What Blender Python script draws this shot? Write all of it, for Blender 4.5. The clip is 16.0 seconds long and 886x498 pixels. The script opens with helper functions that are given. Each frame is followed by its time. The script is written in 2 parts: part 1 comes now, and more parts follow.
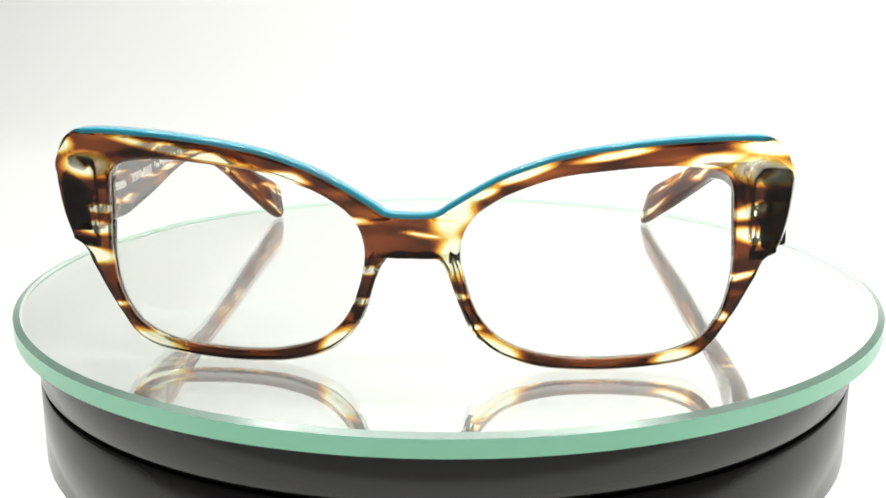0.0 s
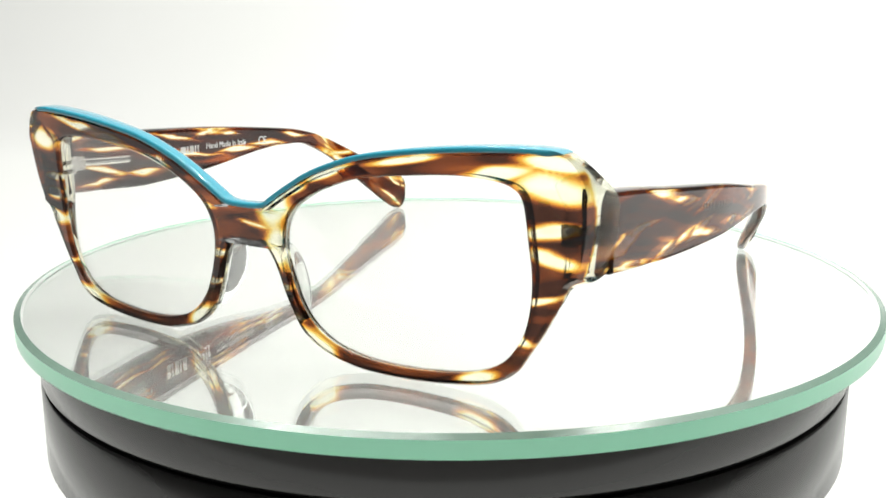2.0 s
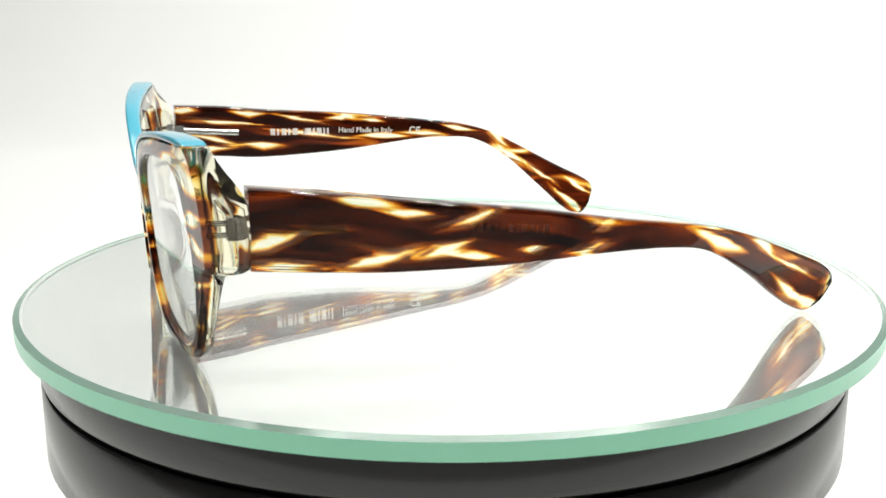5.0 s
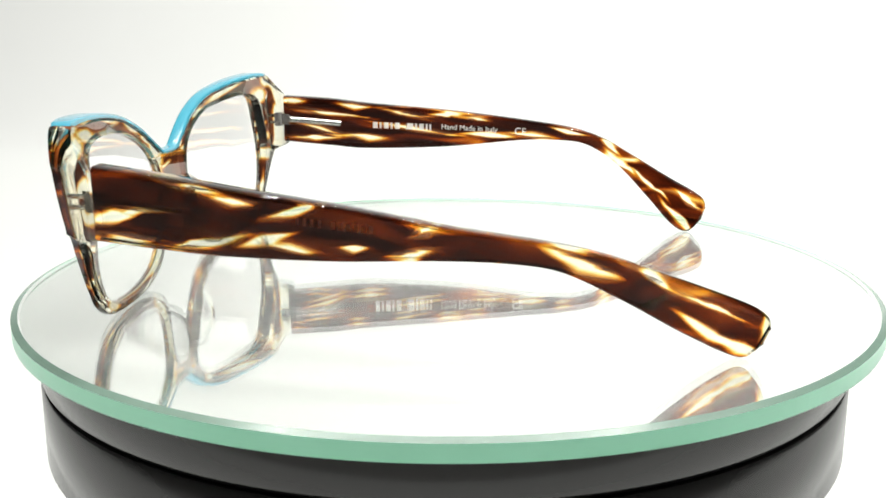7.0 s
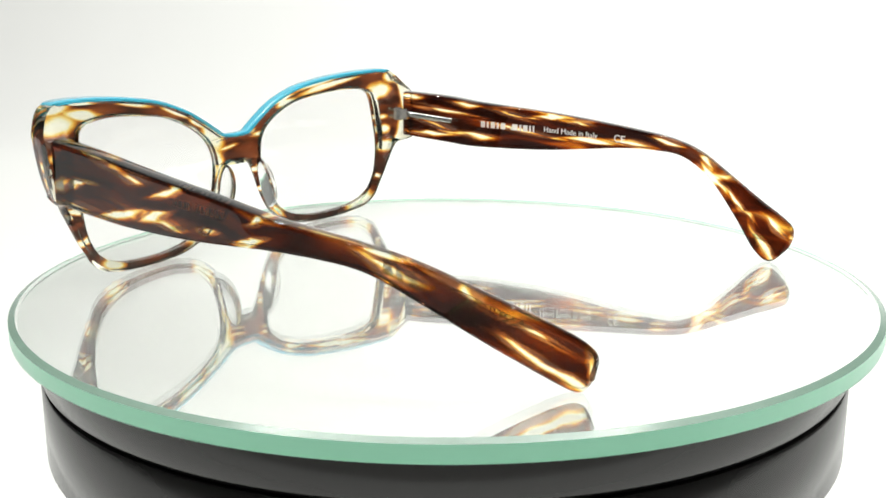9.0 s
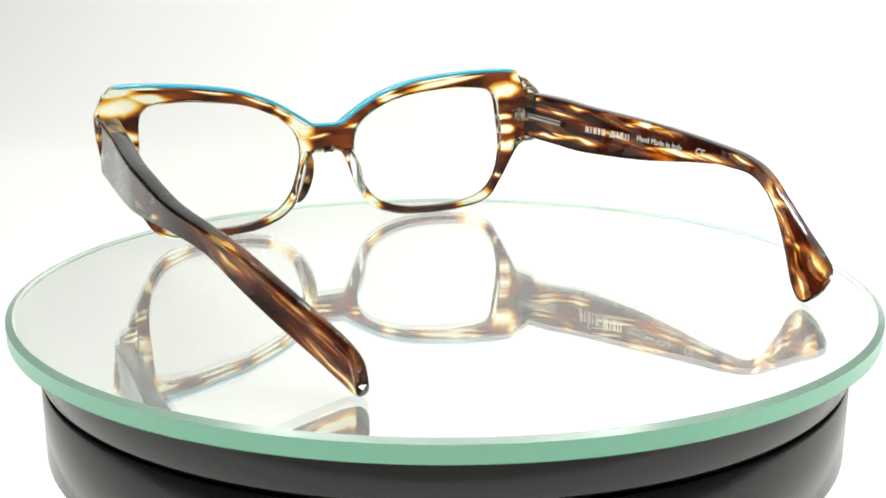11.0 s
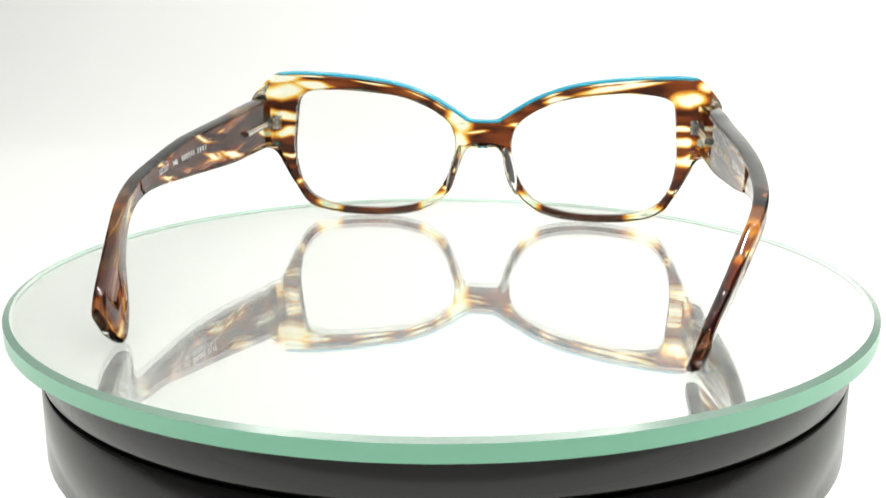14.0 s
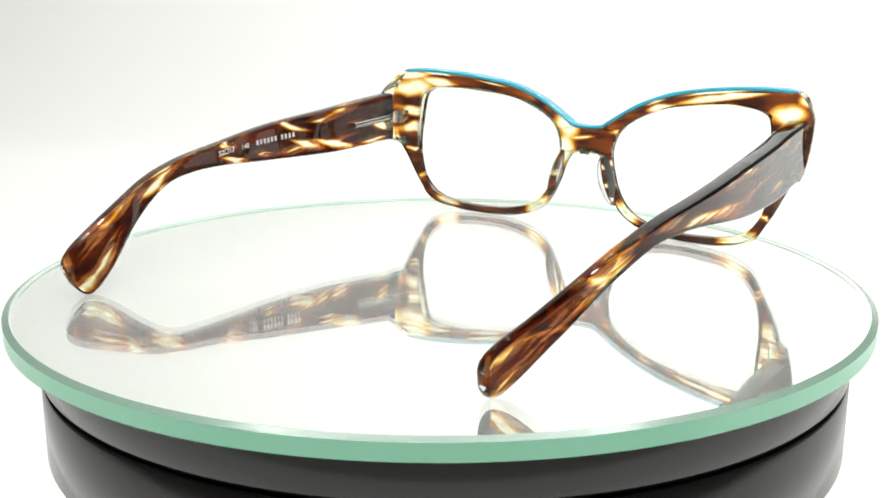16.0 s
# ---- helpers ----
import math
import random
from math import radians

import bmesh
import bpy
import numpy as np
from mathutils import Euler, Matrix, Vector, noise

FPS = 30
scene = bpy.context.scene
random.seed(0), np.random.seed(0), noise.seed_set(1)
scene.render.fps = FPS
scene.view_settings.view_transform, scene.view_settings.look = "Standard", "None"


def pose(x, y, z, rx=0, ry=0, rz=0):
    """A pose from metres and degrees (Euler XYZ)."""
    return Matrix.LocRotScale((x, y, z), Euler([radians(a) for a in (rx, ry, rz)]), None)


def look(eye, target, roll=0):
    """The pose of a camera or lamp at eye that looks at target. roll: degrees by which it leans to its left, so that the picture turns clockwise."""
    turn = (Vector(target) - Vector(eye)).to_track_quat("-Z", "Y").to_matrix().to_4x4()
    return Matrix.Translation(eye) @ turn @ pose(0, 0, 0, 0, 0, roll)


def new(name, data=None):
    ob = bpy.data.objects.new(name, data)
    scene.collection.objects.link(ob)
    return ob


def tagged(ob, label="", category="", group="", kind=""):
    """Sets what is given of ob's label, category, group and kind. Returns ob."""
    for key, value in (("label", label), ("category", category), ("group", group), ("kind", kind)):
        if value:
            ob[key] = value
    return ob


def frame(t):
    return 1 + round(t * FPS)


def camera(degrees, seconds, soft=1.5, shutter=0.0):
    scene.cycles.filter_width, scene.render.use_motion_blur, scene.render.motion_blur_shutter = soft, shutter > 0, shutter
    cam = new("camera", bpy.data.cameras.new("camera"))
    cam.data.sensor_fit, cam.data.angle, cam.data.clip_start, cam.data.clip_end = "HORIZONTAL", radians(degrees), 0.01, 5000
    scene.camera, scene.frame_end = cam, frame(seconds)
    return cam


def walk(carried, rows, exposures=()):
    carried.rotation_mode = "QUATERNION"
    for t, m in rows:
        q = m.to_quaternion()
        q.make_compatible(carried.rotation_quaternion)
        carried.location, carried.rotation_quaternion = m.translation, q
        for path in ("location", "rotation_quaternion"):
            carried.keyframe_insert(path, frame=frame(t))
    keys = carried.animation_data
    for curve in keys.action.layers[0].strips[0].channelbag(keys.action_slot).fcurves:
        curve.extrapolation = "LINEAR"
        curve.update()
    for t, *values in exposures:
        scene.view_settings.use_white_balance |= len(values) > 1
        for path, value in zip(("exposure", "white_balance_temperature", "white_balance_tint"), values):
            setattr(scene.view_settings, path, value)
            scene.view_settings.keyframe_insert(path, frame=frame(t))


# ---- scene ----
cam = camera(44.457, 16.0, soft=1.7)
U = 0.000957                     # one design unit, about a millimetre
TOP = 0.0402                     # height of the glass disc's upper face
EYE = (0.0, -282 * U, TOP + 74.65 * U)
VIEW = pose(*EYE, 76.464, 0, 0.109)
walk(cam, [(0, VIEW), (16, VIEW)])

# ---- light ----
world = bpy.data.worlds.new("world")
scene.world = world
world.use_nodes = True
world.node_tree.nodes["Background"].inputs[0].default_value = (0.9, 0.95, 1.0, 1)
world.node_tree.nodes["Background"].inputs[1].default_value = 0.08
scene.view_settings.exposure = 0.0


def lamp(x, y, z, watts, size):
    data = bpy.data.lights.new("lamp", "AREA")
    data.shape, data.size, data.energy, data.color = "DISK", size, watts, (1, 0.98, 0.95)
    ob = new("lamp", data)
    ob.matrix_world = look((x, y, z), (0, 0, TOP))
    return ob


# a double row of small diodes under the tent's roof
for lx in (-0.2, -0.12, -0.04, 0.04, 0.12, 0.2):
    for ly in (-0.2, 0.1):
        lamp(lx, ly, 0.52, 0.47, 0.018)


# ---- materials ----
def material(name):
    m = bpy.data.materials.new(name)
    m.use_nodes = True
    nt = m.node_tree
    return m, nt, nt.nodes["Principled BSDF"]


def link(nt, a, b):
    nt.links.new(a, b)


def ramp(nt, stops):
    node = nt.nodes.new("ShaderNodeValToRGB")
    els = node.color_ramp.elements
    while len(els) < len(stops):
        els.new(0.5)
    for e, (p, c) in zip(els, stops):
        e.position, e.color = p, (*c, 1)
    return node


def noise_node(nt, scale, detail=3, coord=None, distortion=0.0):
    n = nt.nodes.new("ShaderNodeTexNoise")
    n.inputs["Scale"].default_value, n.inputs["Detail"].default_value = scale, detail
    n.inputs["Distortion"].default_value = distortion
    if coord:
        link(nt, coord, n.inputs["Vector"])
    return n


def coords(nt, scale=(1, 1, 1), turn=(0, 0, 0)):
    tc, mp = nt.nodes.new("ShaderNodeTexCoord"), nt.nodes.new("ShaderNodeMapping")
    mp.inputs["Scale"].default_value = scale
    mp.inputs["Rotation"].default_value = [radians(a) for a in turn]
    link(nt, tc.outputs["Object"], mp.inputs["Vector"])
    return mp.outputs["Vector"]


def simple(name, colour, rough, metal=0.0, coat=0.0, wear=0.03, scale=400):
    m, nt, b = material(name)
    v = coords(nt)
    n = noise_node(nt, scale, 4, v)
    mix = nt.nodes.new("ShaderNodeMix")
    mix.data_type = "RGBA"
    mix.inputs["A"].default_value = (*[c * (1 - wear * 3) for c in colour], 1)
    mix.inputs["B"].default_value = (*[min(1, c * (1 + wear * 3)) for c in colour], 1)
    link(nt, n.outputs["Fac"], mix.inputs["Factor"])
    link(nt, mix.outputs["Result"], b.inputs["Base Color"])
    mr = nt.nodes.new("ShaderNodeMapRange")
    mr.inputs["To Min"].default_value, mr.inputs["To Max"].default_value = max(0, rough - wear), rough + wear
    link(nt, noise_node(nt, scale / 7, 3, v).outputs["Fac"], mr.inputs["Value"])
    link(nt, mr.outputs["Result"], b.inputs["Roughness"])
    b.inputs["Metallic"].default_value, b.inputs["Coat Weight"].default_value = metal, coat
    return m


def acetate(name, stretch, turn, passes):
    """Clear cellulose acetate with brown and amber streaks; the mesh's tone says where they lie."""
    m, nt, b = material(name)
    at = nt.nodes.new("ShaderNodeAttribute")
    at.attribute_name = "tone"
    n = noise_node(nt, 1.0, 4, coords(nt, stretch, turn), 0.4)
    add = nt.nodes.new("ShaderNodeMath")
    add.operation = "MULTIPLY_ADD"
    add.inputs[1].default_value = 0.2
    link(nt, n.outputs["Fac"], add.inputs[0])
    sub = nt.nodes.new("ShaderNodeMath")
    sub.operation = "SUBTRACT"
    sub.inputs[1].default_value = 0.1
    link(nt, at.outputs["Fac"], sub.inputs[0])
    link(nt, sub.outputs[0], add.inputs[2])
    # what white light keeps on its way through; light crosses the dyed layer once or twice
    stops = [(0.0, (0.985, 0.975, 0.90)), (0.14, (0.97, 0.92, 0.66)), (0.24, (0.93, 0.68, 0.17)), (0.36, (0.76, 0.33, 0.03)), (0.52, (0.40, 0.10, 0.018)),
             (0.70, (0.16, 0.034, 0.011)), (0.92, (0.035, 0.010, 0.006))]
    r = ramp(nt, [(p, [c ** passes for c in rgb]) for p, rgb in stops])
    link(nt, add.outputs[0], r.inputs["Fac"])
    link(nt, r.outputs["Color"], b.inputs["Base Color"])
    b.inputs["Transmission Weight"].default_value = 1.0
    b.inputs["Roughness"].default_value = 0.015
    b.inputs["IOR"].default_value = 1.41
    return m


def clear_plastic(name, tint, rough, ior=1.47):
    m, nt, b = material(name)
    n = noise_node(nt, 300, 3, coords(nt))
    r = ramp(nt, [(0.3, tint), (0.7, [min(1, c * 1.02) for c in tint])])
    link(nt, n.outputs["Fac"], r.inputs["Fac"])
    link(nt, r.outputs["Color"], b.inputs["Base Color"])
    b.inputs["Transmission Weight"].default_value, b.inputs["Roughness"].default_value, b.inputs["IOR"].default_value = 1.0, rough, ior
    return m


def glowing_cloth():
    """White cloth; its glow and the west-to-east falloff are put into its emission."""
    m, nt, b = material("glowing_cloth")
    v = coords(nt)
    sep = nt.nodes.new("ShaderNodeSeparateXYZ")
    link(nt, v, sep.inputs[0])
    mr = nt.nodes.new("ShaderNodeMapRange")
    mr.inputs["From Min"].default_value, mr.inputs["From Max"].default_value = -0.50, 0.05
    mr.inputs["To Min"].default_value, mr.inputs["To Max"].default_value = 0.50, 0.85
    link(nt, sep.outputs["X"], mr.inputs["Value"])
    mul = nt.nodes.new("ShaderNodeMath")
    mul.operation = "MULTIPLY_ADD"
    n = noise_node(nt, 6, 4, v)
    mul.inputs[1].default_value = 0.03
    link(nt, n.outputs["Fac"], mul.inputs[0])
    # extra brightness painted into the emission towards the east edge
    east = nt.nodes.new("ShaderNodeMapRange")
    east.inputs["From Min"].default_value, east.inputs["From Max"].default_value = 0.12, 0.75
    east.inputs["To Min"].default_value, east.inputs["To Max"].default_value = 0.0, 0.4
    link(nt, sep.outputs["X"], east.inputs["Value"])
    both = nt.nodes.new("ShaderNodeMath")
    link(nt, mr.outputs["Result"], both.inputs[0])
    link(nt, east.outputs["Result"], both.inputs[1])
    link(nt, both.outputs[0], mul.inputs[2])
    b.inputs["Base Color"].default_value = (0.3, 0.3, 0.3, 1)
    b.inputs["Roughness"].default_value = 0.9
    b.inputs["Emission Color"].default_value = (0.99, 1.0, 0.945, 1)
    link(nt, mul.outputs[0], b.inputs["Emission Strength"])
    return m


FRONT_ACETATE = acetate("streaked_acetate_front", (60, 60, 420), (0, 8, 0), 1.75)
TEMPLE_ACETATE = acetate("streaked_acetate_temple", (120, 50, 330), (14, 0, 0), 1.3)
CLEAR = clear_plastic("clear_acetate", (0.97, 0.97, 0.955), 0.03)
TEAL = simple("teal_acetate", (0.027, 0.275, 0.375), 0.14, coat=0.4, wear=0.02)
LENS = clear_plastic("lens_glass", (0.985, 0.985, 0.975), 0.0, 1.5)
STEEL = simple("hinge_steel", (0.62, 0.6, 0.57), 0.22, metal=1.0)
PRINT = clear_plastic("white_print", (0.95, 0.94, 0.9), 0.75)
PRINT.node_tree.nodes["Principled BSDF"].inputs["Transmission Weight"].default_value = 0.5
GLASS = clear_plastic("disc_glass", (0.985, 0.995, 0.985), 0.0, 1.5)
EDGE = simple("ground_glass_edge", (0.43, 0.98, 0.68), 0.3, coat=0.15, wear=0.02, scale=90)
# opaque dark green; what the clear bevel would refract is painted in
BEVEL = simple("dark_painted_bevel", (0.16, 0.25, 0.20), 0.25, coat=0.05, wear=0.03)
MIRROR = simple("white_backed_mirror", (0.885, 0.91, 0.885), 0.008, metal=0.88, wear=0.005)
BLACK = simple("black_gloss_plastic", (0.018, 0.017, 0.017), 0.2, coat=0.0, wear=0.04, scale=120)
BLACK.node_tree.nodes["Principled BSDF"].inputs["Specular IOR Level"].default_value = 0.45
DARK = simple("black_matt_plastic", (0.006, 0.006, 0.006), 0.5)
GLOW_CLOTH = glowing_cloth()
TABLE = simple("light_table_top", (0.32, 0.32, 0.31), 0.6, wear=0.04, scale=30)
ROOM = simple("grey_wall_paint", (0.10, 0.10, 0.10), 0.8, wear=0.04, scale=20)


# ---- building helpers ----
def mesh(name, bm, mat, smooth=True):
    bmesh.ops.recalc_face_normals(bm, faces=bm.faces)
    data = bpy.data.meshes.new(name)
    bm.to_mesh(data)
    bm.free()
    data.materials.append(mat)
    for p in data.polygons:
        p.use_smooth = smooth
    if smooth:
        data.set_sharp_from_angle(angle=radians(48))
    return data


def part(name, bm, mat, parent, label="", smooth=True):
    ob = new(name, mesh(name, bm, mat, smooth))
    ob.parent = parent
    if label:
        tagged(ob, label)
    return ob


def spline(pts, closed=False, steps=10):
    """A smooth curve through a few control points (centripetal enough for gentle shapes)."""
    p = [np.array(a, float) for a in pts]
    n, out = len(p), []
    for i in range(n if closed else n - 1):
        g = lambda k: p[k % n] if closed else p[min(max(k, 0), n - 1)]
        a, b, c, d = g(i - 1), g(i), g(i + 1), g(i + 2)
        for s in range(steps):
            t = s / steps
            m1, m2 = (c - a) / 2, (d - b) / 2
            out.append((2 * t**3 - 3 * t**2 + 1) * b + (t**3 - 2 * t**2 + t) * m1 + (3 * t**2 - 2 * t**3) * c + (t**3 - t**2) * m2)
    if not closed:
        out.append(p[-1])
    return np.array(out)


def smoothstep(a, b, x):
    t = min(max((x - a) / (b - a), 0), 1)
    return t * t * (3 - 2 * t)


def streak(d):
    """Tone across a light streak: pale core, a crisp step to amber, then a slow fall to brown."""
    return 0.04 + 0.17 * smoothstep(0.6, 0.86, d) + 0.20 * smoothstep(0.86, 1.12, d) + 0.55 * smoothstep(1.08, 1.6, d)


def set_tone(ob, tone):
    att = ob.data.attributes.new("tone", "FLOAT", "POINT")
    att.data.foreach_set("value", [tone(v.co / U) for v in ob.data.vertices])


def turned(profile, segments=180, closed=True):
    """A lathed solid from (radius, height) pairs."""
    bm = bmesh.new()
    rings = []
    for r, z in profile:
        if r < 1e-6:
            rings.append([bm.verts.new((0, 0, z))])
        else:
            rings.append([bm.verts.new((r * math.cos(2 * math.pi * k / segments), r * math.sin(2 * math.pi * k / segments), z)) for k in range(segments)])
    pairs = list(zip(rings, rings[1:])) + ([(rings[-1], rings[0])] if closed else [])
    for a, b in pairs:
        for k in range(segments):
            j = (k + 1) % segments
            if len(a) == 1 and len(b) == 1:
                continue
            if len(a) == 1:
                bm.faces.new((a[0], b[j], b[k]))
            elif len(b) == 1:
                bm.faces.new((a[k], a[j], b[0]))
            else:
                bm.faces.new((a[k], a[j], b[j], b[k]))
    return bm


# ---- the tent: floor sweep, walls, roof ----
def sheet(name, path, half, mat, label, category):
    """A thin sheet that follows a path in y and z, level across."""
    bm = bmesh.new()
    rows = [[bm.verts.new((x, y, z)) for x in (-half, half)] for y, z in path]
    for a, b in zip(rows, rows[1:]):
        bm.faces.new((a[0], a[1], b[1], b[0]))
    bmesh.ops.solidify(bm, geom=bm.faces[:], thickness=0.004)
    return tagged(new(name, mesh(name, bm, mat)), label, category, kind="structure")


def slab(name, x0, x1, y0, y1, z0, z1, mat, label, category):
    bm = bmesh.new()
    bmesh.ops.create_cube(bm, size=1)
    for v in bm.verts:
        v.co = ((x0 + x1) / 2 + v.co.x * (x1 - x0), (y0 + y1) / 2 + v.co.y * (y1 - y0), (z0 + z1) / 2 + v.co.z * (z1 - z0))
    return tagged(new(name, mesh(name, bm, mat, False)), label, category, kind="structure")


def tent():
    # one cloth: floor, back and roof, with wide bends
    arc = [(0.50 + 0.45 * math.sin(a), 0.45 - 0.45 * math.cos(a)) for a in np.linspace(0, math.pi, 41)]
    # the cloth glows by itself, with light falloff to the west painted in
    sheet("backdrop", [(-0.135, 0.0)] + arc + [(MOUTH, 0.9)], 0.75, GLOW_CLOTH, "seamless white glowing backdrop cloth, graded brighter to the east, under and behind the turntable", "backdrop")
    # unseen walls, added dark so the arms mirror no white at the sides
    for name, x in (("wall_west", -0.76), ("wall_east", 0.752)):
        slab(name, x, x + 0.008, MOUTH, 0.96, 0, 0.905, ROOM, "unseen plain dark grey side wall beside the backdrop, added for dark reflections", "wall")
    # unseen table, kept light to lift the reflection on the black base
    slab("floor", -0.75, 0.75, -0.9, -0.137, -0.01, 0, TABLE, "unseen plain light grey table top in front of the cloth, added to brighten the base", "floor")
    # the dim room in front of the tent's mouth
    slab("wall_south", -0.9, 0.9, -0.92, -0.9, 0, 0.91, ROOM, "plain dark grey wall behind the camera", "wall")
    slab("wall_southwest", -0.77, -0.75, -0.9, MOUTH - 0.004, 0, 0.91, ROOM, "plain dark grey side wall", "wall")
    slab("wall_southeast", 0.75, 0.77, -0.9, MOUTH - 0.004, 0, 0.91, ROOM, "plain dark grey side wall", "wall")
    slab("ceiling", -0.9, 0.9, -0.92, MOUTH - 0.004, 0.912, 0.93, ROOM, "plain dark grey ceiling", "ceiling")


MOUTH = 0.06
tent()


# ---- turntable base ----
def turntable():
    top = TOP - 4.6 * U
    base = tagged(new("turntable"), "glossy black round turntable base with a thin groove", "turntable")
    R = 103.7 * U
    g = TOP - 15.4 * U
    part("rotor", turned([(0, top), (R - 1.2 * U, top), (R - 0.3 * U, top - 0.3 * U), (R, top - 1.2 * U), (R, g + 0.5 * U), (R - 0.4 * U, g), (0, g)]), BLACK, base)
    part("groove", turned([(0, g), (R - 1.6 * U, g), (R - 1.6 * U, g - 1.2 * U), (0, g - 1.2 * U)]), DARK, base, "dark recessed groove")
    b0 = g - 1.2 * U
    part("housing", turned([(0, b0), (R - 0.4 * U, b0), (R, b0 - 0.5 * U), (R, 6.2 * U), (R - 0.2 * U, 6 * U), (0, 6 * U)]), BLACK, base)
    part("foot", turned([(0, 5.9 * U), (R - 0.3 * U, 5.9 * U), (R - 0.4 * U, 5.6 * U), (R - 2.6 * U, 1.6 * U), (R - 4.4 * U, 0), (0, 0)]), BLACK, base, "black foot ring with a wide chamfer")
    return base


turntable()


# ---- glass disc ----
def glass_disc():
    disc = tagged(new("mirror_disc"), "round greenish glass mirror disc lying on the black turntable", "mirror")
    R, h, c, w, d = 109.75 * U, 4.45 * U, 0.7 * U, 1.5 * U, 3.6 * U
    part("glass", turned([(0, 0), (R - w, 0), (R - 0.02 * U, -c), (R - 0.02 * U, -h), (0, -h)]), GLASS, disc, "clear glass body", smooth=False).visible_shadow = False
    # ground edge as a thin closed ring
    part("bevel", turned([(R - w, 0.01 * U), (R, -c), (R - 0.3 * U, -c), (R - w - 0.1 * U, -0.06 * U)]), BEVEL, disc, "narrow glass bevel with its dark refraction put into the colour", smooth=False)
    part("rim", turned([(R, -c), (R, -h + 0.25 * U), (R - 0.25 * U, -h), (R - 0.3 * U, -h), (R - 0.3 * U, -c)]), EDGE, disc, "pale green ground edge", smooth=False)
    part("silvering", turned([(0, -d), (R - 2.0 * U, -d), (R - 2.0 * U, -d - 0.12 * U), (0, -d - 0.12 * U)]), MIRROR, disc, "half-silvered white backing", smooth=False)
    return disc


# ---- eyeglasses ----
OUTER = [(0, 32.8), (4.4, 33.1), (7, 34.6), (11.6, 37.5), (18.2, 41.1), (27.8, 44.5), (37.5, 46.3), (49, 47.6), (60.4, 48.2), (66.6, 48.0), (69.8, 46.7), (73.0, 43.4),
         (75.3, 39.6), (75.2, 33), (74.1, 27), (72.4, 23.4), (69.2, 22.2), (67.2, 19), (64, 12.8), (61.4, 8.6), (59.3, 5.4), (56.3, 3.1), (52.3, 1.7), (45.6, 0.8), (39, 0.4), (33, 0.4),
         (26, 0.9), (19.6, 2.5), (15.4, 4.6), (11.9, 8), (9, 14), (7.2, 19.3), (5.6, 22.5), (3.7, 24.0), (0, 24.4)]
INNER = [(9.4, 25.5), (10.3, 29.3), (12.2, 32.2), (15, 34.5), (19.5, 37), (28, 40), (38, 41.4), (48, 42.2), (55, 41.9), (59.4, 40.7), (61.3, 38), (62.0, 30.5), (62.5, 23),
         (61.8, 16.5), (60, 11.3), (56.3, 6.8), (50, 4.1), (42, 3.1), (34, 2.9), (27, 3.5), (20.6, 5.2), (16.2, 7.9), (13, 11.8), (10.8, 17), (9.6, 21.8)]
MID = np.array([36.0, 22.0])
FACE = 14                        # strips across the faces of the front


def thickness(x, z):
    """The front is thin at the bridge and lower rims, thicker towards the upper corners."""
    return 3.3 + 1.7 * smoothstep(18, 60, abs(x)) * smoothstep(8, 34, z)


def face_y(x, z):
    """Depth of the front's outer face: wrapped round the brow, and leaning slightly."""
    return -77.6 + 0.0014 * x * x - (0.12 if z > 27 else 0.055) * (z - 27)


def at_angles(curve, angles):
    """The curve's distance from the middle of the lens, at those angles."""
    d = curve - MID
    a, r = np.arctan2(d[:, 1], d[:, 0]), np.hypot(d[:, 0], d[:, 1])
    o = np.argsort(a)
    return np.interp(angles, a[o], r[o], period=2 * math.pi)


def normals_of(pts, closed):
    t = np.roll(pts, -1, 0) - np.roll(pts, 1, 0)
    if not closed:
        t[0], t[-1] = (1, 0), (-1, 0)
    n = np.stack([-t[:, 1], t[:, 0]], 1)
    return n / np.maximum(np.linalg.norm(n, axis=1), 1e-9)[:, None]


# light gaps between the brown streaks: x, z, half length, half width, tilt
GAPS_WEST = [(-45, 43.9, 14, 0.9, 10), (-25, 39.6, 4.5, 0.9, 12), (-13.5, 31.4, 4.8, 0.7, 6), (2.4, 28.6, 3.6, 0.5, 8), (-9, 21, 3.4, 0.8, 0), (-10.5, 14.6, 3, 0.7, 0),
             (-15, 6.0, 4.5, 1.8, -35), (-67, 21.6, 5, 1.7, 4), (-63.5, 11.4, 3.5, 0.6, 0), (-54, 3.4, 5.5, 1.9, 18), (-66, 40.5, 5, 2.2, 0), (-71.5, 44.6, 2.5, 1.8, -20), (-64, 31.5, 4, 0.8, 0), (-65, 27.5, 4, 1.4, 0)]
GAPS_EAST = [(8.2, 33, 5.2, 3.6, -60), (8.3, 24, 3, 4.2, 0), (13.5, 36.6, 3, 0.8, -25), (21.5, 40.6, 5, 0.8, -20), (39, 44.5, 7, 0.7, -10), (57, 43.2, 6, 1.3, -8), (67, 41.2, 6.5, 2.4, 8), (68, 45.6, 6, 1.4, 4), (66, 33.2, 6, 1.3, -9), (66.5, 28, 4.5, 1.4, 12), 
             (63, 19.8, 5, 0.7, -14), (58.6, 12.4, 4, 1.0, 16), (16, 5, 6.5, 2.2, 28), (8, 16, 2.6, 0.7, 0), (11, 9.6, 2.6, 0.7, 0), (52, 3.6, 4, 1.2, -15)]


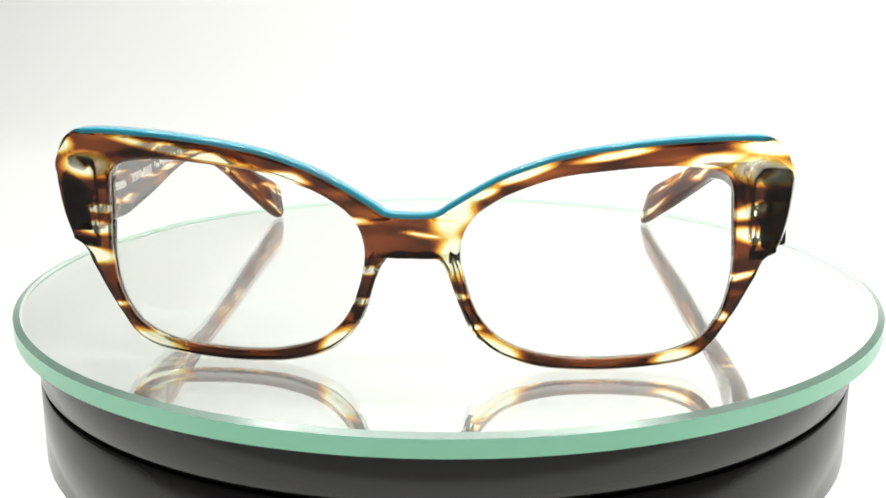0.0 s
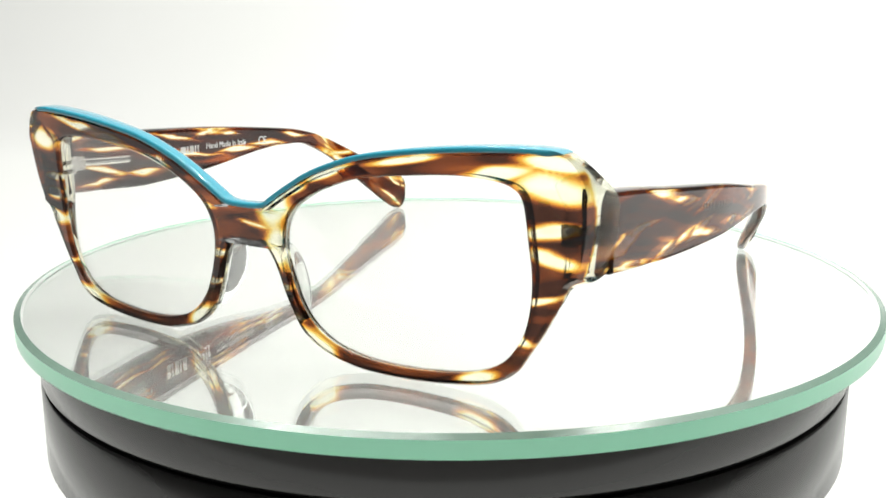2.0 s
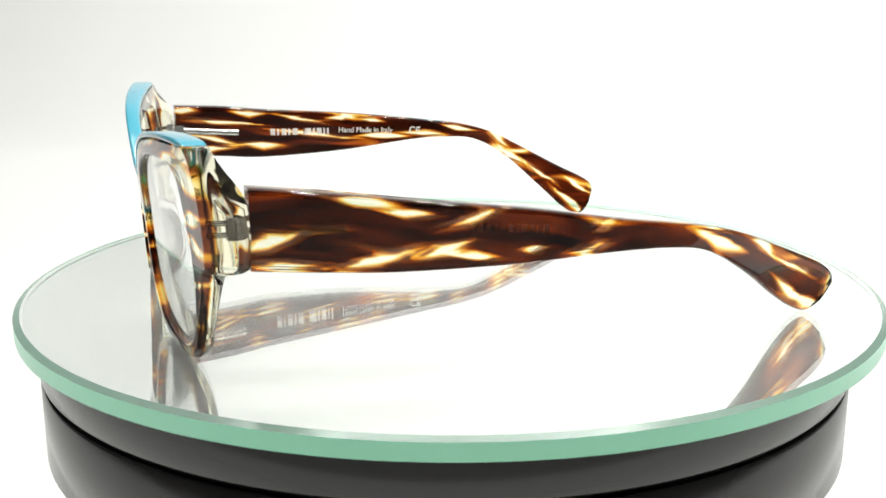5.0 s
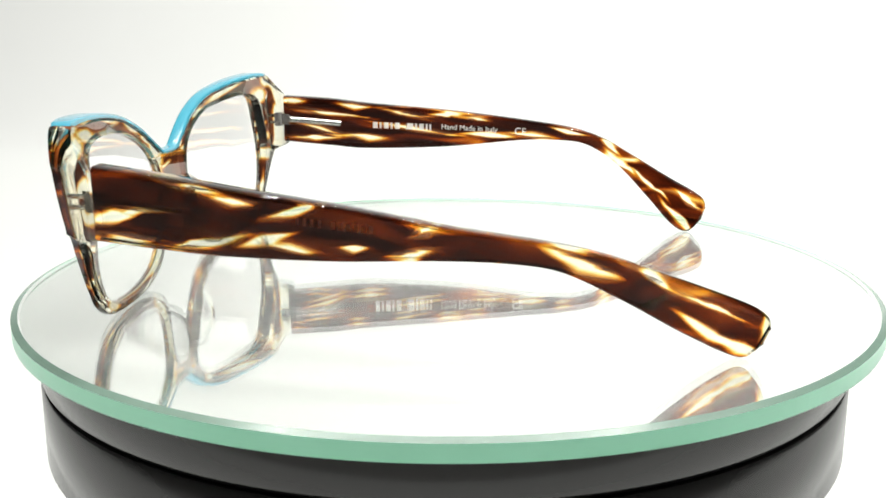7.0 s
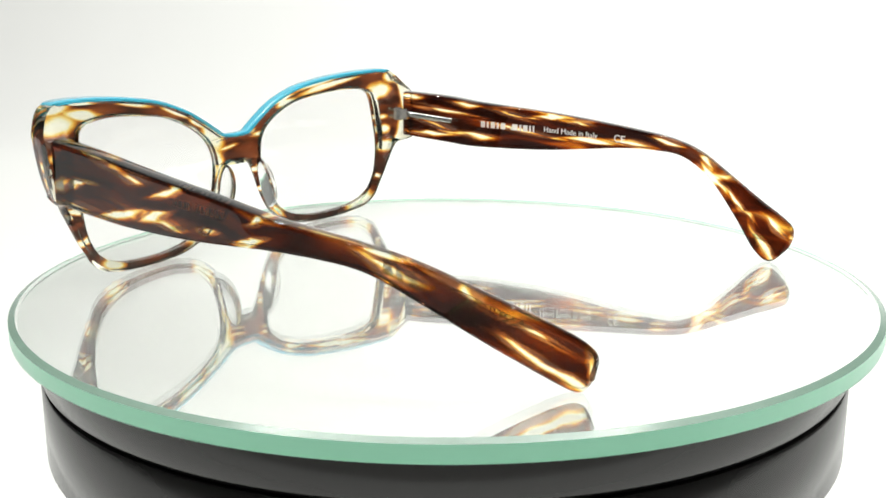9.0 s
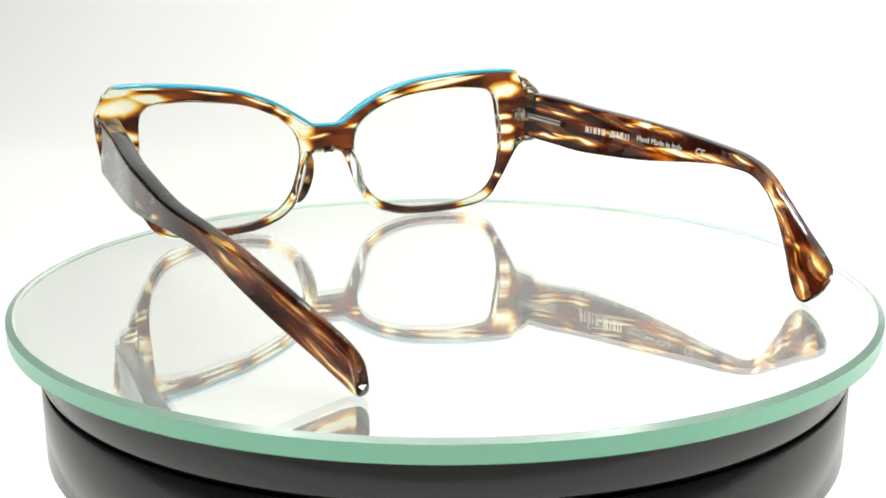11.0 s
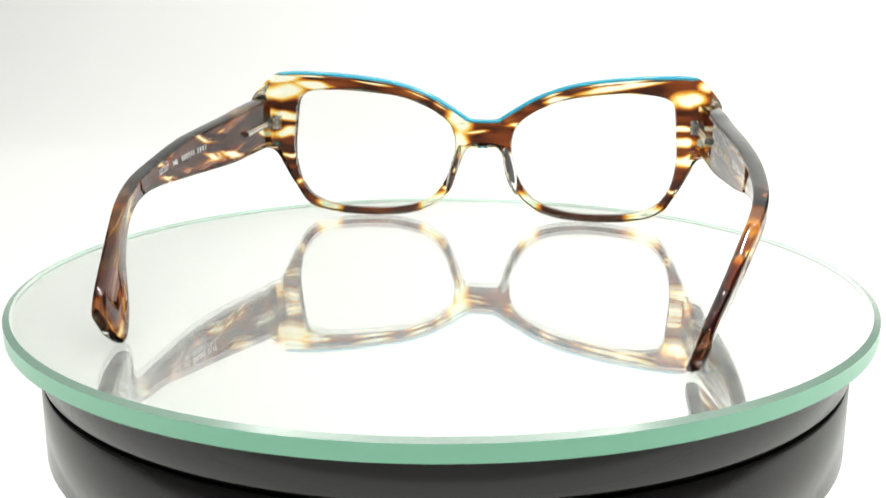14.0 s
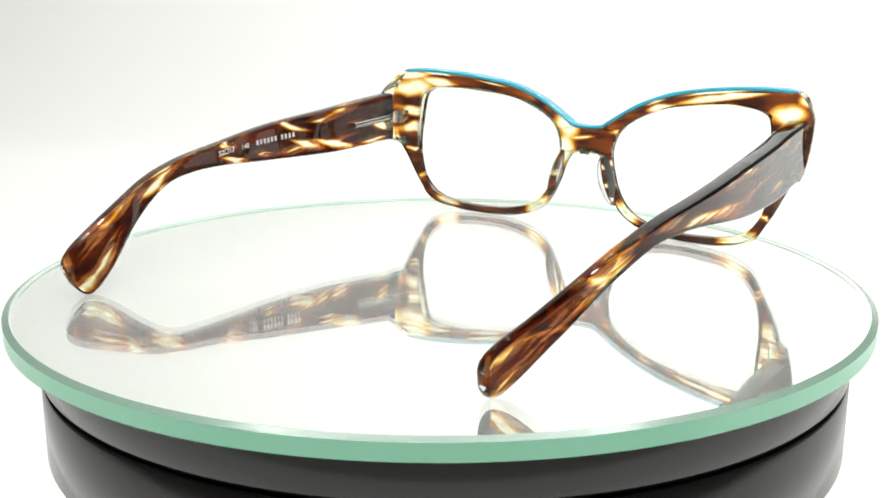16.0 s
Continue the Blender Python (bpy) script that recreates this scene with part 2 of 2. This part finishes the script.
def front_tone(p):
    w = noise.noise((p.x * 0.2, p.z * 0.35, 3.1))
    tone = 0.88 + 0.48 * noise.noise((p.x * 0.07, p.z * 0.4, 9.0)) + 0.06 * w
    for gx, gz, ga, gb, tilt in GAPS_WEST + GAPS_EAST:
        c, s = math.cos(radians(tilt)), math.sin(radians(tilt))
        dx, dz = p.x - gx + 0.5 * w, p.z - gz + 0.25 * w
        u, v = (dx * c - dz * s) / ga, (dx * s + dz * c) / gb
        d = math.sqrt(u * u + v * v)
        tone = min(tone, streak(d + 0.25 * w)) if d < 2.4 else tone
    depth = (p.y - face_y(p.x, p.z)) / thickness(p.x, p.z)          # dyed outer layer on a clear backing
    return tone + (0.02 - tone) * smoothstep(0.3, 0.46, depth)


def front_half(bm, side):
    """One half of the front: a ring of cross-sections round the lens opening, open along the middle of the bridge."""
    outer = spline(OUTER, steps=18)
    n_out = normals_of(outer, False)
    inner = spline(INNER, closed=True, steps=20)
    # stations on the outline, then along the middle of the bridge
    seam = [np.array((0, z)) for z in np.linspace(24.4, 32.8, 14)[1:-1]]
    stations = [(p, n, True) for p, n in zip(outer, n_out)] + [(p, None, False) for p in seam]
    inner_n = normals_of(inner, True)
    ia = np.arctan2((inner - MID)[:, 1], (inner - MID)[:, 0])
    rings = []
    for p, n, free in stations:
        a = math.atan2(p[1] - MID[1], p[0] - MID[0])
        r = at_angles(inner, np.array([a]))[0]
        q = MID + r * np.array((math.cos(a), math.sin(a)))
        k = int(np.argmin(np.abs(np.angle(np.exp(1j * (ia - a))))))
        m = -inner_n[k] if np.dot(inner_n[k], q - MID) < 0 else inner_n[k]
        end = smoothstep(60, 67, p[0]) * smoothstep(19, 25, p[1])       # the end piece by the hinge
        inset = smoothstep(65, 72, p[0]) * smoothstep(19, 25, p[1]) * (1 - smoothstep(38, 47, p[1]))
        trim = 1.0 * (1 - smoothstep(66, 69.6, p[0])) if free and p[1] > 33 else 0.0
        if free:
            nn = n if np.dot(n, p - MID) > 0 else -n
            p0 = p - nn * trim
            b = 0.7 - 0.45 * end
            front_o = p0 - nn * (b + 2.4 * inset)
            back_o = p0 - nn * b
        else:
            s = (p[1] - 24.4) / 8.4
            f = 25.1 + s * (32.8 - 1.0 - 0.7 - 25.1)
            p0 = front_o = back_o = np.array((0, f))
        y0 = lambda c, t: face_y(c[0], c[1]) + t
        body = thickness(p[0], p[1])
        block = 3.0 * end * (1 - smoothstep(37, 46.5, p[1])) * smoothstep(22, 24.5, p[1])
        deep = body + block
        fi, bi = q + m * 0.45, q + m * 0.35
        loop = []
        for t in np.linspace(0, 1, FACE + 1):                          # outer face
            c = fi * (1 - t) + front_o * t
            loop.append((c, 0.0))
        if free:
            for t in np.linspace(0, 1, 8)[1:-1]:                       # rounded rim edge
                bulge = math.sin(math.pi * t) ** 0.5 * b
                c = front_o * (1 - t) + back_o * t + nn * bulge
                loop.append((c, deep * (0.08 + 0.84 * t) if 0 < t < 1 else deep * t))
        for t in np.linspace(1, 0, FACE + 1):                          # inner face
            c = bi * (1 - t) + back_o * t
            loop.append((c, body + block * smoothstep(0.3, 0.45, t)))
        loop += [(q, body - 0.4), (q, body * 0.62), (q + m * 0.25, body * 0.5), (q, body * 0.38), (q, 0.45)]   # bevelled groove side
        rings.append([bm.verts.new((side * c[0] * U, y0(c, t) * U, c[1] * U)) for c, t in loop])
    count = len(rings)
    cut_size = min(len(r) for r in rings)
    for i in range(count):
        a, b = rings[i], rings[(i + 1) % count]
        both = len(a) == len(b)
        if both:
            n = len(a)
            for k in range(n):
                if n == cut_size and k == FACE:
                    continue
                j = (k + 1) % n
                bm.faces.new((a[k], a[j], b[j], b[k]))
        else:
            full, cut = (a, b) if len(a) > len(b) else (b, a)
            extra = len(full) - len(cut)
            index = lambda k: k if k <= FACE else k + extra
            n = len(cut)
            for k in range(n):
                if k == FACE:
                    continue
                j = (k + 1) % n
                bm.faces.new((cut[k], cut[j], full[index(j)], full[index(k)]))


def spectacle_front(parent):
    bm = bmesh.new()
    front_half(bm, 1)
    front_half(bm, -1)
    bmesh.ops.remove_doubles(bm, verts=[v for v in bm.verts if abs(v.co.x) < 0.02 * U], dist=0.05 * U)
    ob = part("front", bm, FRONT_ACETATE, parent, "clear acetate front with brown and amber streaks")
    set_tone(ob, front_tone)
    return ob


def teal_trim(front):
    """The turquoise layer laminated along the upper edge of the front."""
    curve = spline(OUTER[:10] + [(68.8, 47.3)], steps=10)
    n = normals_of(curve, False)
    n = np.array([v if v[1] > 0 else -v for v in n])
    n[-1] = n[-2]
    whole = [(-p[0], p[1], -m[0], m[1]) for p, m in zip(curve[:0:-1], n[:0:-1])] + [(p[0], p[1], m[0], m[1]) for p, m in zip(curve, n)]
    bm, rings = bmesh.new(), []
    for i, (x, z, nx, nz) in enumerate(whole):
        s = max(0.12, 1 - smoothstep(66, 69.6, abs(x)))
        ring = []
        h, wdt = 1.08, thickness(x, z) + 0.1
        for u, v in ((-0.05, -h), (-0.1, -h + 0.15), (-0.1, -0.5), (0.15, -0.13), (0.55, 0), (wdt - 0.9, 0), (wdt - 0.4, -0.15), (wdt - 0.1, -0.5), (wdt - 0.1, -h)):
            v, u = v * s, (u if s > 0.99 else min(max(u, 0.5 * (1 - s)), wdt - 0.1 - 0.5 * (1 - s)))
            c = (x + nx * v, z + nz * v)
            ring.append(bm.verts.new((c[0] * U, (face_y(c[0], c[1]) + u) * U, c[1] * U)))
        rings.append(ring)
    for a, b in zip(rings, rings[1:]):
        for k in range(len(a)):
            j = (k + 1) % len(a)
            bm.faces.new((a[k], a[j], b[j], b[k]))
    bm.faces.new(rings[0])
    bm.faces.new(rings[-1][::-1])
    return part("brow_trim", bm, TEAL, front, "turquoise laminated strip along the top edge")


def lens(front, side):
    inner = spline(INNER, closed=True, steps=6)
    bm = bmesh.new()
    layers = []
    for depth in (1.2, 2.3):
        rings = []
        for t in (1.0, 0.75, 0.5, 0.25):
            ring = []
            for p in inner:
                c = MID + (p - MID) * t * 1.004
                sag = 0.9 * (1 - t * t)
                ring.append(bm.verts.new((side * c[0] * U, (face_y(c[0], c[1]) + depth - sag) * U, c[1] * U)))
            rings.append(ring)
        centre = bm.verts.new((side * MID[0] * U, (face_y(*MID) + depth - 0.9) * U, MID[1] * U))
        n = len(inner)
        for a, b in zip(rings, rings[1:]):
            for k in range(n):
                bm.faces.new((a[k], a[(k + 1) % n], b[(k + 1) % n], b[k]))
        for k in range(n):
            bm.faces.new((rings[-1][k], rings[-1][(k + 1) % n], centre))
        layers.append(rings[0])
    a, b = layers
    for k in range(len(a)):
        bm.faces.new((a[k], a[(k + 1) % len(a)], b[(k + 1) % len(a)], b[k]))
    return part("lens", bm, LENS, front, "clear demo lens")


def nose_pad(front, side):
    """A clear pad moulded on the back of the rim beside the nose."""
    bm = bmesh.new()
    bmesh.ops.create_uvsphere(bm, u_segments=28, v_segments=18, radius=1)
    for v in bm.verts:
        x, y, z = v.co
        z2 = z * 8.2
        lean = 0.26 * z2
        v.co = (side * (9.6 - lean + x * 1.5 - 0.9 * max(y, 0)) * U, (face_y(8, 17) + 3.2 + y * (5.6 if y > 0 else 1.4)) * U, (16.5 + z2) * U)
    return part("nose_pad", bm, CLEAR, front, "clear moulded nose pad")


TEMPLES = {
    1: dict(top=[(-62.4, 39.8), (-48, 38.3), (-34, 36.5), (-10, 33.7), (11, 30.2), (28, 27.6), (41, 24.6), (54.5, 19.6), (65.5, 15.2), (71.6, 12.4), (74.6, 10.0), (75.2, 7.6)],
            low=[(-62.4, 24.3), (-48, 23.2), (-34, 22.5), (-10, 22.8), (8, 23.5), (22, 23.2), (33, 21.2), (45, 14.8), (57, 6.8), (66, 1.6), (70.6, 0.5), (74.0, 4.0)],
            out=[(-64, 74.2), (-40, 76.2), (-21, 78.2), (-8, 79.0), (15, 78.6), (32, 75.9), (52, 70.4), (75, 63.4)]),
    -1: dict(top=[(-62.8, 40.4), (-48, 39.5), (-35, 38), (-7, 35.6), (20, 32.4), (32, 30.6), (42, 27.6), (52, 22.4), (63, 16.4), (70, 12.9), (73.5, 10.4), (74.2, 7.6)],
             low=[(-62.8, 25.6), (-48, 24.2), (-35, 23.2), (-10, 23.8), (15, 26.2), (26, 26.5), (36, 25.4), (46, 19.8), (56, 10.2), (63.5, 2.6), (68.6, 0.5), (73, 4.4)],
             out=[(-64, 73.8), (-40, 76.0), (-16, 78.2), (10, 79.6), (35, 78.2), (52, 73.0), (75, 64.6)]),
}


def temple_out(side, y):
    k = TEMPLES[side]["out"]
    curve = spline(k, steps=8)
    return float(np.interp(y, curve[:, 0], curve[:, 1]))


def arm_thick(y):
    """Thickness of an arm: stout at the hinge, thin at the tip."""
    return float(np.interp(y, (-64, -44, -15, 20, 50, 75), (5.9, 5.1, 4.4, 3.8, 3.2, 2.9)))


# light streaks of each arm: along, height, half length, half width, fall along the arm in degrees
STREAKS_EAST = [(-43, 36.6, 8, 1.5, 12), (-33.5, 33.8, 5, 0.7, 7), (-20, 32.4, 6.5, 0.8, -17), (-51, 31.0, 7, 0.4, -2), (-58.5, 29.0, 5.5, 1.5, -13), (-56, 25.0, 8, 0.8, 4),
                (-38, 25.2, 10, 0.9, -11), (-25.5, 26.4, 6, 0.9, -17), (-21, 24.6, 6, 0.7, 7), (-8, 25.4, 2.6, 0.7, -4), (4.5, 24.8, 5, 0.8, -8), (8, 29.6, 4, 0.6, -22),
                (36, 23.0, 8, 1.2, 24), (33, 26.2, 7, 0.5, 16), (49, 19.8, 8, 0.8, 30), (64, 7, 10, 1.0, 32), (62, 13.4, 9, 0.45, 27), (70, 3.4, 6, 1.1, 26)]
STREAKS_WEST = [(-60, 39, 4, 0.7, 4), (-48, 34.9, 13, 0.5, 8), (-40, 37.4, 6, 0.9, 4), (-24, 34.6, 9, 0.45, 12), (-8.5, 34.2, 8, 0.7, -2), (-51, 29.4, 10, 0.7, 13), (-52, 26.8, 11, 0.7, 0),
                (-36, 27.0, 7, 0.9, 7), (-19, 29.2, 15, 0.6, 9), (3.5, 27.4, 9, 0.8, 3), (1, 32.8, 4, 0.5, 8), (17, 27.8, 9, 0.8, 5), (30, 29.6, 6, 0.6, 12), (43.5, 25.4, 6, 0.9, 33),
                (47.5, 20.2, 6, 0.9, 38), (56.5, 14.4, 8, 0.45, 38), (69, 9.6, 6, 0.7, 32), (66, 4.4, 7, 0.9, 44)]


def temple_tone(side):
    table = STREAKS_EAST if side > 0 else STREAKS_WEST

    def tone(p):
        w = noise.noise((p.y * 0.07, p.z * 0.16, 4.0 * side))
        deep = 0.25 * (abs(p.x) - 75)
        slant = p.z + (0.18 if side > 0 else 0.10) * p.y
        f = noise.noise((p.y * 0.035 + 5, slant * 0.36 + 1.4 * w, 8.0 + side + deep))
        fibre = noise.noise((p.y * 0.05, slant * 1.25 + 2.0 * w, 17.0 * side + deep))
        h = noise.noise((p.y * 0.03 + 11 * side, slant * 0.42 + w, 31.0))
        g = 0.90 + 0.40 * f + 0.12 * fibre - 1.2 * max(0, h - 0.1)
        g *= 0.5 + 0.5 * min(1.1, arm_thick(p.y) / 4.3)             # thin towards the tip, so lighter
        for gy, gz, ga, gb, fall in table:
            dy, dz = p.y - gy + 2.2 * w, p.z - gz + 0.7 * f + 0.25 * fibre
            if abs(dy) > 2.4 * ga:
                continue
            c, s = math.cos(radians(fall)), math.sin(radians(fall))
            u, v = (dy * c - dz * s) / ga, dy * s + dz * c
            # one flank crisp, the other fading
            v /= gb * (0.85 if v * (1 if gy % 2 < 1 else -1) > 0 else 1.7)
            taper = max(0.25, 1 - 0.55 * abs(u))
            d = math.sqrt(u * u + (v / taper) ** 2)
            if d < 2.0:
                g = min(g, streak(d + 0.12 * fibre))
        g += (0.1 - g) * smoothstep(72.6, 74.0, p.y)          # clear rim round the tip
        return min(max(g, 0.03), 1.0)
    return tone


def temple(glasses, side):
    k = TEMPLES[side]
    top, low = spline(k["top"], steps=40), spline(k["low"], steps=40)
    bm, rings = bmesh.new(), []
    xs = spline(k["out"], steps=8)
    last = len(top) - 1
    for i, (a, b) in enumerate(zip(top, low)):
        endw = min(1.0, 0.25 + (last - i) / 26.0) if i > last - 23 else 1.0
        def point(t, layer):
            c = a * (1 - t) + b * t
            tip, thick = smoothstep(25, 62, c[0]), arm_thick(c[0])
            round_ = 0.9 + 0.9 * tip
            edge = min(t, 1 - t) * np.linalg.norm(a - b)
            e = min(edge / round_, 1.0)
            inset = (0.75 + 0.55 * tip) * (1 - math.sqrt(max(0, 1 - (1 - e) ** 2))) + (1 - endw) * thick / 2
            lean = 0.42 * smoothstep(36, 62, c[0]) * (a[1] - c[1])
            x = float(np.interp(c[0], xs[:, 0], xs[:, 1])) - lean - (inset if layer == 0 else thick - inset)
            return bm.verts.new((side * x * U, c[0] * U, c[1] * U))
        ts = [0, 0.02, 0.045] + [0.08 + 0.84 * q / 36 for q in range(37)] + [0.955, 0.98, 1.0]
        ring = [point(t, 0) for t in ts] + [point(t, 1) for t in reversed(ts)]
        rings.append(ring)
    for a, b in zip(rings, rings[1:]):
        for j in range(len(a)):
            n = (j + 1) % len(a)
            bm.faces.new((a[j], a[n], b[n], b[j]))
    for ring in (rings[0], rings[-1][::-1]):
        n = len(ring) // 2
        for j in range(n - 1):
            bm.faces.new((ring[j], ring[j + 1], ring[2 * n - 2 - j], ring[2 * n - 1 - j]))
    ob = part("temple", bm, TEMPLE_ACETATE, glasses, "wide brown and amber streaked acetate temple arm")
    set_tone(ob, temple_tone(side))
    return ob


def box(bm, x0, x1, y0, y1, z0, z1):
    r = bmesh.ops.create_cube(bm, size=1)
    for v in r["verts"]:
        v.co = ((x0 + x1) / 2 * U + v.co.x * (x1 - x0) * U, (y0 + y1) / 2 * U + v.co.y * (y1 - y0) * U, (z0 + z1) / 2 * U + v.co.z * (z1 - z0) * U)
    return r["verts"]


def rod(bm, a, b, r, seg=14):
    a, b = Vector(a) * U, Vector(b) * U
    m = Matrix.Translation((a + b) / 2) @ (b - a).to_track_quat("Z", "Y").to_matrix().to_4x4()
    bmesh.ops.create_cone(bm, cap_ends=True, segments=seg, radius1=r * U, radius2=r * U, depth=(b - a).length, matrix=m)


def hinge(arm, side):
    z = 32.0 if side > 0 else 33.0
    x = temple_out(side, -62) - arm_thick(-62) - 0.1
    bm = bmesh.new()
    for dz in (-1.5, 0, 1.5):
        rod(bm, (side * (x - 0.9), -64.2, z + dz - 0.65), (side * (x - 0.9), -64.2, z + dz + 0.65), 1.15)
    box(bm, *sorted((side * (x - 1.4), side * (x + 0.4))), -63.8, -60.5, z - 1.7, z + 1.7)
    part("hinge", bm, STEEL, arm, "small steel barrel hinge")
    bm = bmesh.new()
    e = temple_out(side, -46) - arm_thick(-46) + 0.05
    rod(bm, (side * (x + 0.2), -62, z), (side * (e - 0.2), -44, z - 1.5), 1.05)
    part("core_wire", bm, STEEL, arm, "steel core wire end set in the acetate")
    return arm


def hinge_plate(front, side):
    """Two pins and a plate of the hinge, cast into the clear end piece."""
    z = 32.0 if side > 0 else 33.0
    bm = bmesh.new()
    x = 67.6
    box(bm, *sorted((side * (x - 1.6), side * (x + 1.2))), -65.4, -64.4, z - 1.9, z + 1.9)
    for dz in (-1.1, 1.1):
        rod(bm, (side * x, -69.2, z + dz), (side * x, -65.2, z + dz), 0.55)
    part("hinge_plate", bm, STEEL, front, "steel hinge plate with two pins")


def lettering(arm, side, text, y, z, size, turn=0):
    """Small white print on the inner face of an arm."""
    data = bpy.data.curves.new("print", "FONT")
    data.body, data.size, data.extrude = text, size * U, 0.03 * U
    data.align_x, data.align_y = "CENTER", "CENTER"
    tmp = bpy.data.objects.new("print", data)
    scene.collection.objects.link(tmp)
    me = bpy.data.meshes.new_from_object(tmp.evaluated_get(bpy.context.evaluated_depsgraph_get()))
    bpy.data.objects.remove(tmp)
    me.materials.clear()
    me.materials.append(PRINT)
    for v in me.vertices:
        c, s = math.cos(radians(turn)), math.sin(radians(turn))
        u, w = v.co.x * c - v.co.y * s, v.co.x * s + v.co.y * c
        yy = y + (u / U if side < 0 else -u / U)
        x = temple_out(side, yy) - arm_thick(yy) - 0.04
        v.co = (side * (x + v.co.z / U) * U, yy * U, z * U + w)
    ob = new("print", me)
    ob.parent = arm
    tagged(ob, "fine white print")
    return ob


def print_bars(arm, side, y, z, widths, height, slope):
    """Illegible print as plain bars."""
    bm = bmesh.new()
    for w in widths:
        if w > 0:
            yy = y + (w / 2 if side < 0 else -w / 2)
            x = temple_out(side, yy) - arm_thick(yy) - 0.02
            zz = z + slope * (yy - y)
            box(bm, *sorted((side * (x - 0.06), side * (x + 0.04))), yy - w / 2, yy + w / 2, zz - height / 2, zz + height / 2)
        y += (abs(w) if side < 0 else -abs(w))
        z += slope * (abs(w) if side < 0 else -abs(w))
    part("print_bars", bm, PRINT, arm, "row of small white print", smooth=False)


def eyeglasses():
    g = tagged(new("eyeglasses"), "cat-eye eyeglasses of streaked brown acetate with a turquoise brow line", "eyeglasses")
    front = spectacle_front(g)
    teal_trim(front)
    for side in (1, -1):
        lens(front, side)
        nose_pad(front, side)
        hinge_plate(front, side)
        arm = temple(g, side)
        hinge(arm, side)
        if side < 0:
            print_bars(arm, side, -33.8, 31.0, (1.7, -0.6, 0.7, -0.6, 1.7, -0.6, 0.7, -0.6, 1.8, -1.8, 2.6, -0.6, 0.7, -0.6, 1.6, -0.6, 0.6, -0.6, 0.6), 2.0, -0.035)
            lettering(arm, side, "Hand Made in Italy", -2.0, 30.0, 2.45, -3)
            lettering(arm, side, "CE", 14.8, 29.1, 3.2, -5)
        else:
            lettering(arm, side, "52\u25a117", 8.0, 27.6, 2.2, 7)
            lettering(arm, side, "140", 0.5, 28.3, 2.2, 7)
            print_bars(arm, side, -4, 28.9, (0.9, -0.6, 0.9, -0.6, 0.9, -0.6, 0.9, -0.6, 0.9, -0.6, 0.9, -1.8, 0.9, -0.6, 0.9, -0.6, 0.9, -0.6, 0.9), 1.5, -0.07)
    return g


DISC = glass_disc()
GLASSES = eyeglasses()


# ---- movement ----
# the table's small unevenness: seconds, degrees ahead of a steady turn
DRIFT = [(0, 0.3), (0.5, 0.42), (1.5, 0.6), (3, 0.72), (4, 0.65), (6.5, 0.3), (8, 0.2), (9, -0.15), (11.5, -0.85), (12.5, -0.87), (14, -0.65), (16, -0.2)]


def motions():
    """The disc and what lies on it turn steadily about the turntable's axis."""
    disc_rows, glass_rows = [], []
    for i in range(33):
        t = i * 0.5
        turn = -(13.267 * t + float(np.interp(t, [k for k, _ in DRIFT], [d for _, d in DRIFT])))
        spin = pose(0, 0, TOP, 0, 0, turn)
        disc_rows.append((t, spin @ pose(0.79 * U, 1.05 * U, 0)))
        glass_rows.append((t, spin @ pose(0, 0, -0.3 * U, 0, 0, -4.5)))
    walk(DISC, disc_rows)
    walk(GLASSES, glass_rows)


motions()
